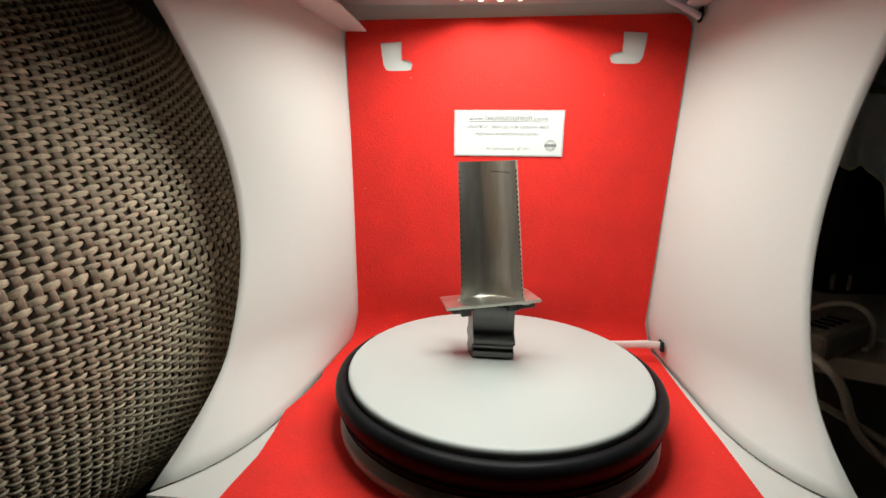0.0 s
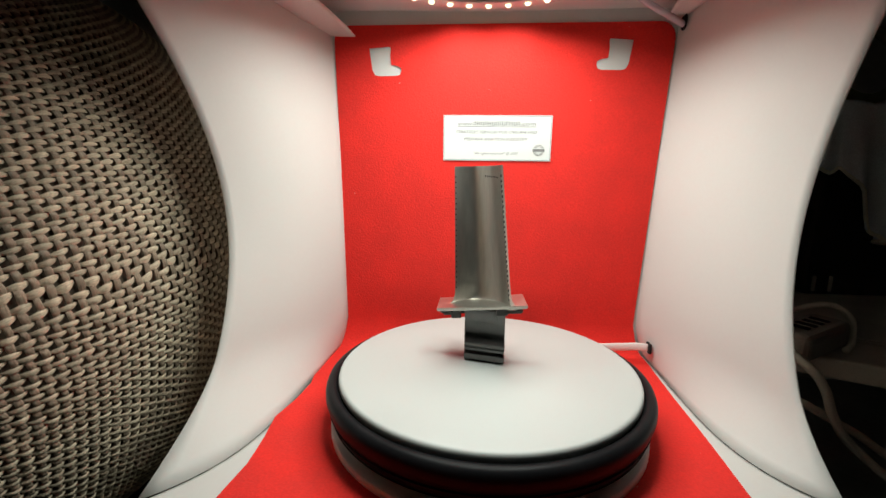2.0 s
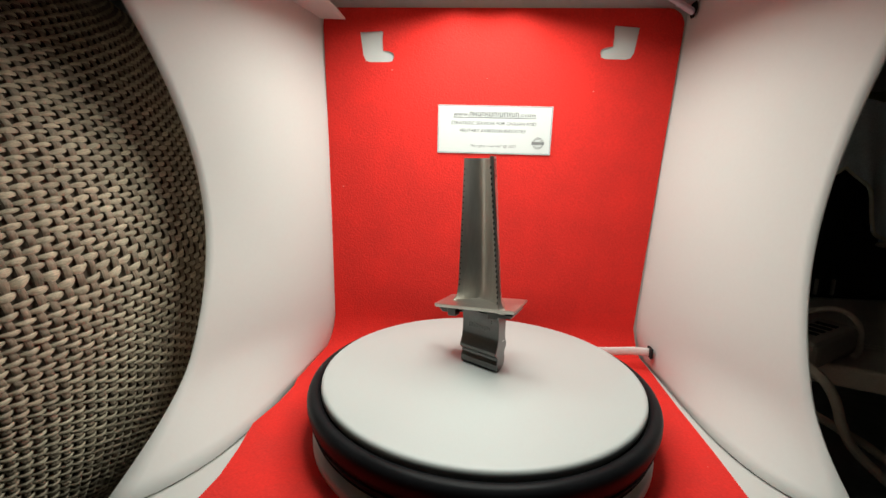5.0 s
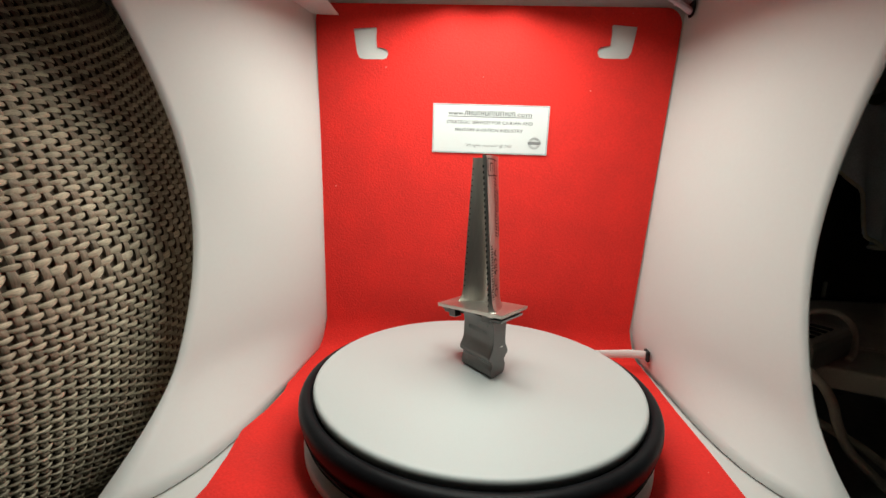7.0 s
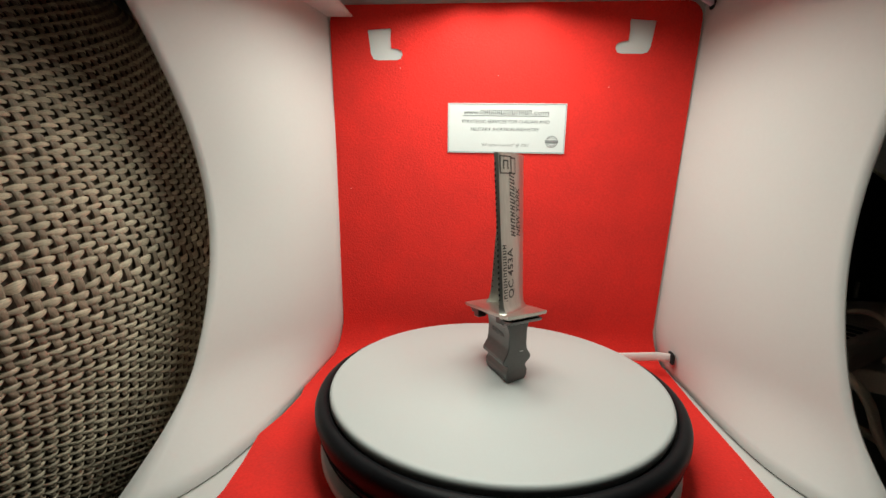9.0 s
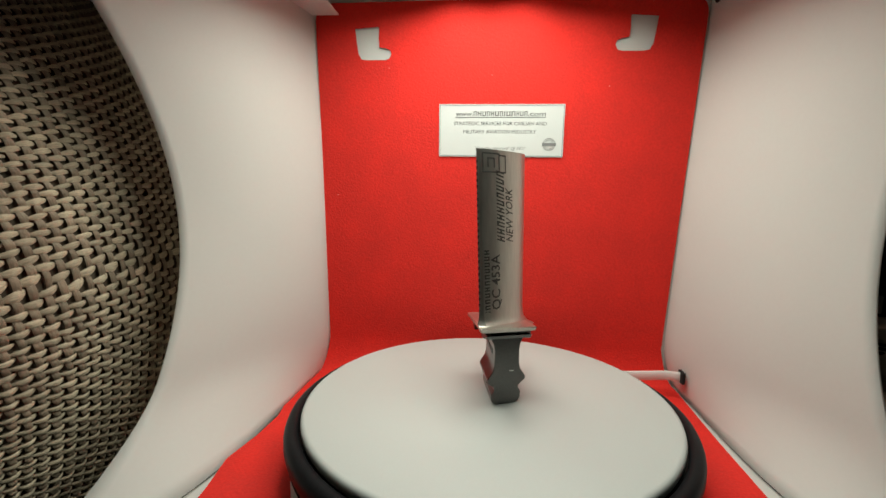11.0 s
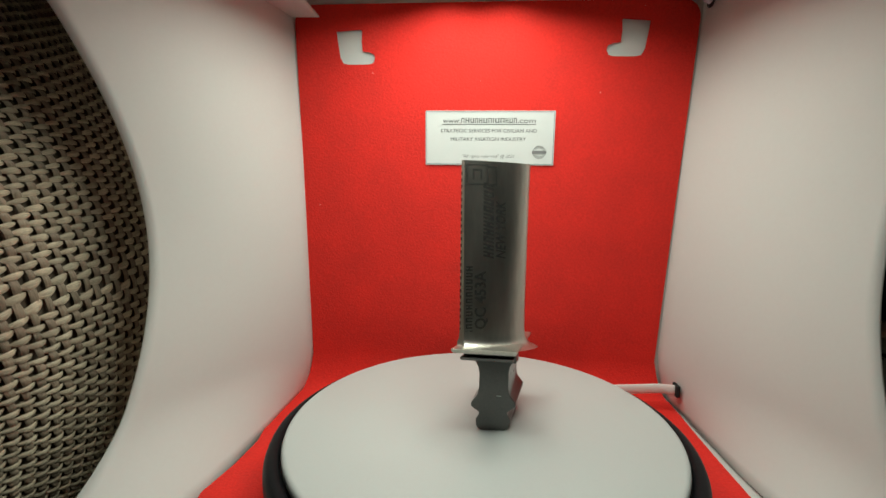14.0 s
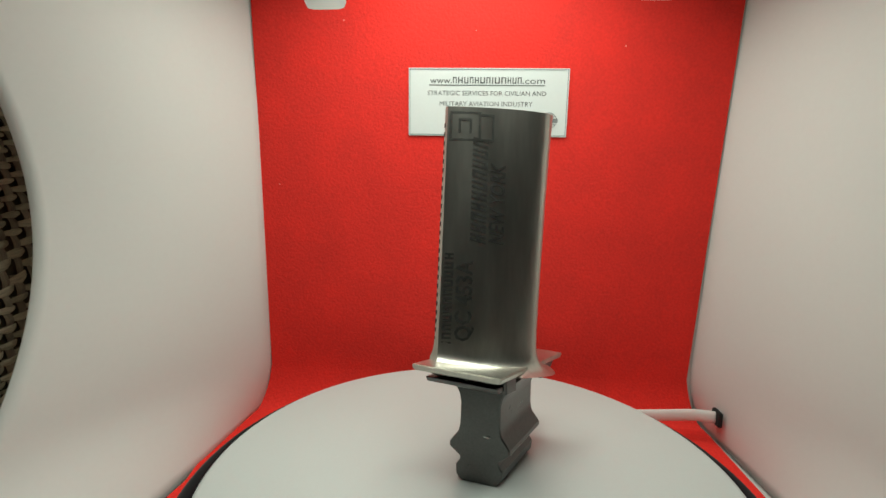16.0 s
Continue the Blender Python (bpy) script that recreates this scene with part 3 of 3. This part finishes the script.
    # fir-tree root: one profile drawn out along the blade's length
    half = [(5.0, 0.0), (6.1, 0.8), (7.0, 2.1), (7.2, 5.0), (6.0, 6.9), (5.9, 8.2), (9.0, 10.6), (9.3, 11.2), (9.2, 12.5), (6.6, 16.2), (6.1, 19.0), (6.0, 25.8), (6.5, 28.6), (7.8, 31.2), (9.0, 33.0)]
    prof = [(-w, z) for w, z in half] + [(w, z) for w, z in reversed(half)]
    bm = bmesh.new()
    yc = 7.4
    xs = [-16.2, -15.8, -8, 0, 7.4, 7.8]
    rings = []
    for i, x in enumerate(xs):
        k = 0.955 if i in (0, len(xs) - 1) else 1.0
        rings.append([bm.verts.new(Vector((x - 0.27 * w * k, yc + w * k, max(z, 0.15 if k < 1 else 0))) * MM) for w, z in prof])
    for a, b in zip(rings, rings[1:]):
        for k in range(len(prof)):
            q = (k + 1) % len(prof)
            bm.faces.new((a[k], a[q], b[q], b[k]))
    bm.faces.new(rings[0])
    bm.faces.new(rings[-1][::-1])
    root = sharp(part("root", bm, CAST, ob, "grey cast fir-tree root"), 25)
    # bright scratch and faint stamps on the root
    part("scratch", box(0.0073, 0.0093, 0.0158, 0.0003, 0.0030, 0.0004), SCRATCH, root, "short bright scratch")
    for k in range(9):
        part("stamp_bar", box(-0.0100 + k * 0.00165, 0.00135, 0.0236 + 0.0004 * (k % 2), 0.0009, 0.0003, 0.0022), CAST, root)
    # cooling slots along the trailing edge
    n = 26
    me = mesh_of("cooling_slot", box(0, 0, 0, 0.0004, 0.00070, 0.00145, 0.0001, 1), SLOT_DARK)
    for k in range(n):
        h = 42.5 + (108.6 - 42.5) * k / (n - 1)
        a, b = foil(1.0, h, 1), foil(1.0, h, -1)
        le, te = blade_axis(h)
        d = (te - le).normalized()
        c = new("cooling_slot", me)
        c.parent = ob
        c.matrix_basis = Matrix.Translation(a * 0.15 + b * 0.85 - Vector((d.x, d.y, 0)) * 0.00015) @ pose(0, 0, 0, 0, 0, math.degrees(math.atan2(d.y, d.x)))
    # small holes along the leading edge and under the tip
    hole = lathe([(0, -0.0003), (0.00042, -0.0003), (0.00042, 0.00006), (0, 0.00006)], 10)
    me = mesh_of("cooling_hole", hole, SLOT_DARK)

    def on_face(s, h, side):
        e = 0.004
        p = foil(s, h, side)
        du = foil(min(s + e, 1), h, side) - foil(max(s - e, 0), h, side)
        dv = foil(s, h + 0.5, side) - foil(s, h - 0.5, side)
        nn = du.cross(dv).normalized() * -side
        le, te = blade_axis(h)
        d = (te - le).normalized()
        if nn.dot(Vector((-d.y, d.x, 0))) * side < 0 and s > 0.05:
            nn = -nn
        return p, nn

    for k in range(22):
        h = 43.0 + 65.0 * k / 21
        p, nn = on_face(0.012, h, -1)
        c = new("cooling_hole", me)
        c.parent = ob
        c.matrix_basis = Matrix.Translation(p) @ nn.to_track_quat("Z", "Y").to_matrix().to_4x4()
    for k in range(8):
        p, nn = on_face(0.46 + 0.052 * k, 108.4 - 0.1 * k, -1)
        c = new("cooling_hole", me)
        c.parent = ob
        c.matrix_basis = Matrix.Translation(p) @ nn.to_track_quat("Z", "Y").to_matrix().to_4x4() @ Matrix.Diagonal((1.25, 1.25, 1, 1))

    # etched markings on the bulging face: x along the height, y across the chord
    def etched(name, bm, h0, s0, label=""):
        for v in bm.verts:
            h = h0 + v.co.x / MM
            le, te = blade_axis(h)
            s = s0 + v.co.y / MM / (te - le).length
            v.co = foil(min(max(s, 0.03), 0.985), h, 1)
            p, nn = on_face(min(max(s, 0.03), 0.985), h, 1)
            v.co = v.co + nn * 0.00016
        return tagged(part(name, bm, STAMP, ob), label, kind="stuff")

    def bars(total, tall, count, slant=0.0, gap=0.3):
        bm = bmesh.new()
        w = total / count
        rng = random.Random(count * 7 + int(total * 1e5))
        for k in range(count):
            x0, x1 = -total / 2 + k * w, -total / 2 + (k + 1 - gap) * w
            pieces = ((x0, x0 + (x1 - x0) * 0.32, 0, tall), (x1 - (x1 - x0) * 0.3, x1, 0, tall), (x0 + (x1 - x0) * 0.32, x1 - (x1 - x0) * 0.3, tall * rng.choice((0, 0.4, 0.78)), None))
            for a, b, lo, hi in pieces:
                hi = lo + tall * 0.22 if hi is None else hi
                q = [bm.verts.new((x + slant * y, y, 0)) for x, y in ((a, lo), (b, lo), (b, hi), (a, hi))]
                bm.faces.new(q)
        return bm

    etched("maker_mark", bars(0.0310, 0.0040, 10, 0.30), 89.7, 0.715, "dark etched maker's lettering as bars")
    bm = letters("NEW YORK", 0.0058, 0.30, 0.00006, 1.0)
    wide = max(v.co.x for v in bm.verts) - min(v.co.x for v in bm.verts)
    bmesh.ops.transform(bm, matrix=Matrix.Diagonal((0.0240 / wide, 1, 1, 1)), verts=bm.verts)
    etched("maker_mark", bm, 85.6, 0.585, "dark etched slanted lettering")
    bm = letters("QC 453A", 0.0056, 0, 0.00008, 1.0)
    wide = max(v.co.x for v in bm.verts) - min(v.co.x for v in bm.verts)
    bmesh.ops.transform(bm, matrix=Matrix.Diagonal((0.0240 / wide, 1, 1, 1)), verts=bm.verts)
    etched("inspection_stamp", bm, 57.0, 0.800, "etched inspection code")
    etched("date_stamp", bars(0.0290, 0.0021, 11, 0.0), 57.5, 0.925, "worn etched date as bars")
    bm = bmesh.new()
    for x0, x1, y0, y1 in ((-4.2, 4.2, 0, 0.6), (-4.2, 4.2, 7.4, 8.0), (-4.2, -3.6, 0.6, 7.4), (3.6, 4.2, 0.6, 7.4), (-2.0, 2.2, 2.2, 2.8), (-2.0, 2.2, 5.0, 5.6), (1.6, 2.2, 2.8, 5.0),
                           (-4.2, -3.6, 8.0, 11.5), (-3.6, 3.2, 11.0, 11.5), (3.0, 3.6, 8.0, 11.5)):
        for q in range(4):
            xa, xb = x0 + (x1 - x0) * q / 4, x0 + (x1 - x0) * (q + 1) / 4
            bm.faces.new([bm.verts.new((x * MM, -y * MM, 0)) for x, y in ((xa, y0), (xb, y0), (xb, y1), (xa, y1))])
    etched("square_mark", bm, 108.4, 0.985, "etched square emblem")
    return ob


BLADE = blade()

# ---- beside the box: woven cushion ----


def cushion():
    """A plump cushion whose cover is a coarse plain weave, stitch by stitch."""
    c, rx, ry, rz = Vector((-0.386, -0.062, 0.088)), 0.190, 0.235, 0.190
    ob = holder("woven_cushion", pose(c.x, c.y, c.z), "plump cushion in coarse taupe and brown basket weave", "cushion")

    def skin(a, b, lift=0.0):
        ca, sa, cb, sb = math.cos(a), math.sin(a), math.cos(b), math.sin(b)
        e = 0.75 if b > 0 else 0.50
        p = Vector((rx * ca * abs(cb) ** e, ry * sa * abs(cb) ** e, rz * math.copysign(abs(sb) ** 0.85, sb)))
        n = Vector((ca * cb / rx, sa * cb / ry, sb / rz)).normalized()
        return p + n * lift

    # core coloured dark so the gaps between stitches look shaded
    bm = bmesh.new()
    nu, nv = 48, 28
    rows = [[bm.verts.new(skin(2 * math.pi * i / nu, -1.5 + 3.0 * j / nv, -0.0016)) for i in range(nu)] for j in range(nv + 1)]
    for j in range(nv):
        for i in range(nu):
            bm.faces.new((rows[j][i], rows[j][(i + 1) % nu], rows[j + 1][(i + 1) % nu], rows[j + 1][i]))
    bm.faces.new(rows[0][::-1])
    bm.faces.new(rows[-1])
    part("core", bm, CORE, ob, "cushion core, coloured dark as the shade in the weave's gaps", True)

    rng = random.Random(5)
    na, nb = 116, 172
    a0, a1, b0, b1 = -1.75, 1.35, -1.32, 1.32
    da, db = (a1 - a0) / na, (b1 - b0) / nb
    both = (([], []), ([], []))
    ply = (0.0, 1.0, 0.78, 1.0, 0.0)
    for i in range(na):
        for j in range(nb):
            over = (i + j) % 2
            verts, faces = both[over]
            a, b = a0 + (i + 0.5) * da, b0 + (j + 0.5) * db
            ja, jb = rng.uniform(-0.05, 0.05), rng.uniform(-0.10, 0.10)
            tilt, fat, rise = rng.uniform(-0.12, 0.12), rng.uniform(0.82, 1.15), rng.uniform(0.8, 1.2)
            base = len(verts)
            for p in range(6):
                u = -1 + 2 * p / 5
                arch = math.cos(u * 1.40)
                wide = fat * ((0.26 + 0.74 * math.cos(u * 1.30)) if over else (0.55 + 0.45 * math.cos(u * 1.25)))
                for q in range(5):
                    v = -1 + q / 2
                    lift = rise * (0.0027 * arch - 0.0011) + (0.0009 * ply[q] - 0.0007) * (0.4 + 0.6 * arch)
                    if over:
                        pa, pb = u * 0.70, v * 0.43 * wide + (tilt + 0.16) * u
                    else:
                        pa, pb = v * 0.29 * wide - 0.20 * u + tilt * 0.3 * u, u * 1.15
                        lift -= 0.0002
                    verts.append(skin(a + (pa + ja) * da, b + (pb + jb) * db, lift))
            for p in range(5):
                for q in range(4):
                    k = base + p * 5 + q
                    faces.append((k, k + 5, k + 6, k + 1))
    for (verts, faces), mat, label in ((both[1], THREAD, "pale taupe weft yarns"), (both[0], THREAD_DARK, "brown warp yarns")):
        me = bpy.data.meshes.new("yarn")
        me.from_pydata([tuple(v) for v in verts], [], faces)
        me.materials.append(mat)
        me.polygons.foreach_set("use_smooth", [True] * len(me.polygons))
        uv = me.uv_layers.new(name="strand")
        idx = np.empty(len(me.loops), dtype=np.int32)
        me.loops.foreach_get("vertex_index", idx)
        k = idx % 30
        uv.data.foreach_set("uv", np.stack([(k // 5) / 5.0, (k % 5) / 4.0], 1).astype(np.float32).ravel())
        y = new("yarn", me)
        y.parent = ob
        tagged(y, label, kind="stuff")
    # what the cushion lies on
    seat = holder("bench", pose(-0.40, -0.08, -0.101), "low dark bench under the cushion", "bench")
    part("seat", box(0, 0, -0.017, 0.42, 0.62, 0.03, 0.006), TABLE_DARK, seat)
    for x in (-0.18, 0.18):
        for yy in (-0.27, 0.27):
            part("leg", box(x, yy, -0.3155, 0.035, 0.035, 0.567, 0.003), TABLE_DARK, seat)
    return ob


cushion()

# ---- beside the box: cluttered dark shelf ----


def clutter():
    shelf = holder("side_shelf", pose(0.257, -0.0085, 0.0, 0, 0, -26.6), "grey board shelf with a beige edge trim", "shelf")
    part("board", box(0.13, 0.152, 0.004, 0.38, 0.30, 0.012, 0.002), GREY_BOARD, shelf)
    part("edge_trim", box(0.13, -0.0015, 0.004, 0.38, 0.006, 0.0155, 0.002), BEIGE_TRIM, shelf, "beige plastic edge trim")
    for x in (-0.04, 0.29):
        for y in (0.03, 0.27):
            part("leg", box(x, y, -0.351, 0.022, 0.022, 0.698, 0.002), TABLE_DARK, shelf)
    strip = holder("power_strip", pose(0.243, 0.0095, 0.0102, 0, 0, 34), "grey plastic socket strip with black slots on the shelf", "power strip")
    part("body", box(0, 0, 0.011, 0.072, 0.030, 0.022, 0.006, 3), STRIP_GREY, strip)
    for k in range(4):
        part("slot", box(-0.0165 + k * 0.0105, 0.0, 0.0222, 0.0058, 0.014, 0.0012, 0.0005, 1), BLACK_HOLE, strip)
    thing("cable", tube([(0.226, 0.040, 0.0135), (0.255, 0.056, 0.026), (0.283, 0.050, 0.036), (0.291, 0.034, 0.030), (0.281, 0.016, 0.016), (0.268, 0.004, 0.0135)], 0.0022), CABLE, "thin beige cable curling over the shelf beside the socket strip", "cable", "loose cables", smooth=True)
    thing("cable", tube([(0.196, -0.036, 0.030), (0.206, -0.050, 0.021), (0.217, -0.050, 0.007), (0.224, -0.050, -0.010), (0.234, -0.050, -0.026), (0.250, -0.050, -0.041), (0.266, -0.050, -0.054), (0.30, -0.046, -0.075), (0.36, -0.03, -0.10)], 0.0030), CABLE, "thick beige cable hanging in a loop before the shelf", "cable", "loose cables", smooth=True)
    thing("cable", tube([(0.190, -0.040, 0.003), (0.213, -0.040, -0.009), (0.231, -0.040, -0.019), (0.251, -0.040, -0.030), (0.273, -0.040, -0.045), (0.31, -0.036, -0.066), (0.36, -0.025, -0.09)], 0.0029), CABLE, "beige cable slanting down below the shelf", "cable", "loose cables", smooth=True)
    papers = holder("paper_stack", pose(0.335, 0.045, 0.0102, 0, 0, -20), "few thin grey sheets lying on the shelf", "paper")
    for k, (dx, rz) in enumerate(((0, 0), (0.006, 5), (-0.004, -7))):
        bm = box(0, 0, 0, 0.085, 0.050, 0.0007)
        bmesh.ops.transform(bm, matrix=pose(dx, 0, 0.0005 + 0.0009 * k, 0, 0, rz), verts=bm.verts)
        part("sheet", bm, GREY_BOARD, papers)
    case = holder("dark_case", pose(0.498, 0.195, 0.0102), "black upright case standing on the shelf", "case")
    part("body", box(0, 0, 0.0990, 0.31, 0.05, 0.198, 0.008, 3), TABLE_DARK, case)
    part("handle", tube([(-0.04, -0.02, 0.197), (-0.035, -0.022, 0.213), (0.035, -0.022, 0.213), (0.04, -0.02, 0.197)], 0.0035), GLOSS_BLACK, case, "glossy black carrying handle", True)
    for x in (-0.145, -0.128):
        part("clasp", box(x, -0.0265, 0.014, 0.0025, 0.004, 0.017, 0.0006, 1), STRIP_GREY, case, "small grey clasp")

    def low_edge(x):
        pts = ((0.274, 0.150), (0.280, 0.143), (0.290, 0.149), (0.302, 0.136), (0.309, 0.126), (0.313, 0.098), (0.326, 0.088), (0.345, 0.083), (0.38, 0.095), (0.45, 0.07), (0.60, 0.09))
        for (xa, za), (xb, zb) in zip(pts, pts[1:]):
            if x <= xb:
                return za + (zb - za) * max(0.0, (x - xa) / (xb - xa))
        return pts[-1][1]

    def drape(u, v):
        x = 0.276 + 0.25 * u
        top, end = 0.2005 + 0.002 * math.sin(31 * u), low_edge(x)
        fold = 0.009 * math.sin(26 * u + 1.2 * v) + 0.004 * math.sin(61 * u - 2 * v)
        if v < 0.25:
            return (x, 0.105 - 0.034 * v / 0.25, top + 0.001)
        w = (v - 0.25) / 0.75
        return (x + 0.006 * w * math.sin(40 * u), 0.071 + fold * (0.15 + w) - 0.011, top - (top - end) * w)

    cl = holder("draped_cloth", pose(0.0022, 0.0694, -0.0250) @ Matrix.Diagonal((1.17, 1.17, 1.17, 1)), "slate blue cotton cloth hanging in folds over the dark case", "cloth")
    part("fabric", sheet(drape, 80, 28, 0.0010), CLOTH, cl, "", True)
    part("hem", tube([Vector(drape(k / 50, 1.0)) for k in range(51)], 0.0017, 6, smooth_n=2), HEM, cl, "pale frayed hem", True)

    # cord hoop standing on the cloth
    bm = tube([(0.034 * math.cos(2 * math.pi * k / 24), 0.012 * math.sin(2 * math.pi * k / 24), 0.036 * math.sin(2 * math.pi * k / 24)) for k in range(25)], 0.0052, 10, smooth_n=2)
    hoop = thing("cord_hoop", bm, HOOP, "olive green cord hoop standing on the draped cloth", "hoop", smooth=True)
    hoop.matrix_world = pose(0.372, 0.176, 0.2517)


clutter()


# ---- what moves: the platter turns, and the blade on it ----


def turn(t):
    return -(7.010 * t + 0.0295 * t * t)


def motions():
    times = [0.0, 1.0, 2.0, 3.0, 4.0, 5.0, 6.0, 7.0, 8.0, 9.0, 10.0, 11.0, 12.0, 13.0, 14.0, 15.0, 16.0]
    walk(PLATTER, [(t, pose(0, 0, 0, 0, 0, turn(t))) for t in times])
    walk(BLADE, [(t, pose(PIVOT[0], PIVOT[1], PLATE_Z, 0, 0, turn(t))) for t in times])


motions()
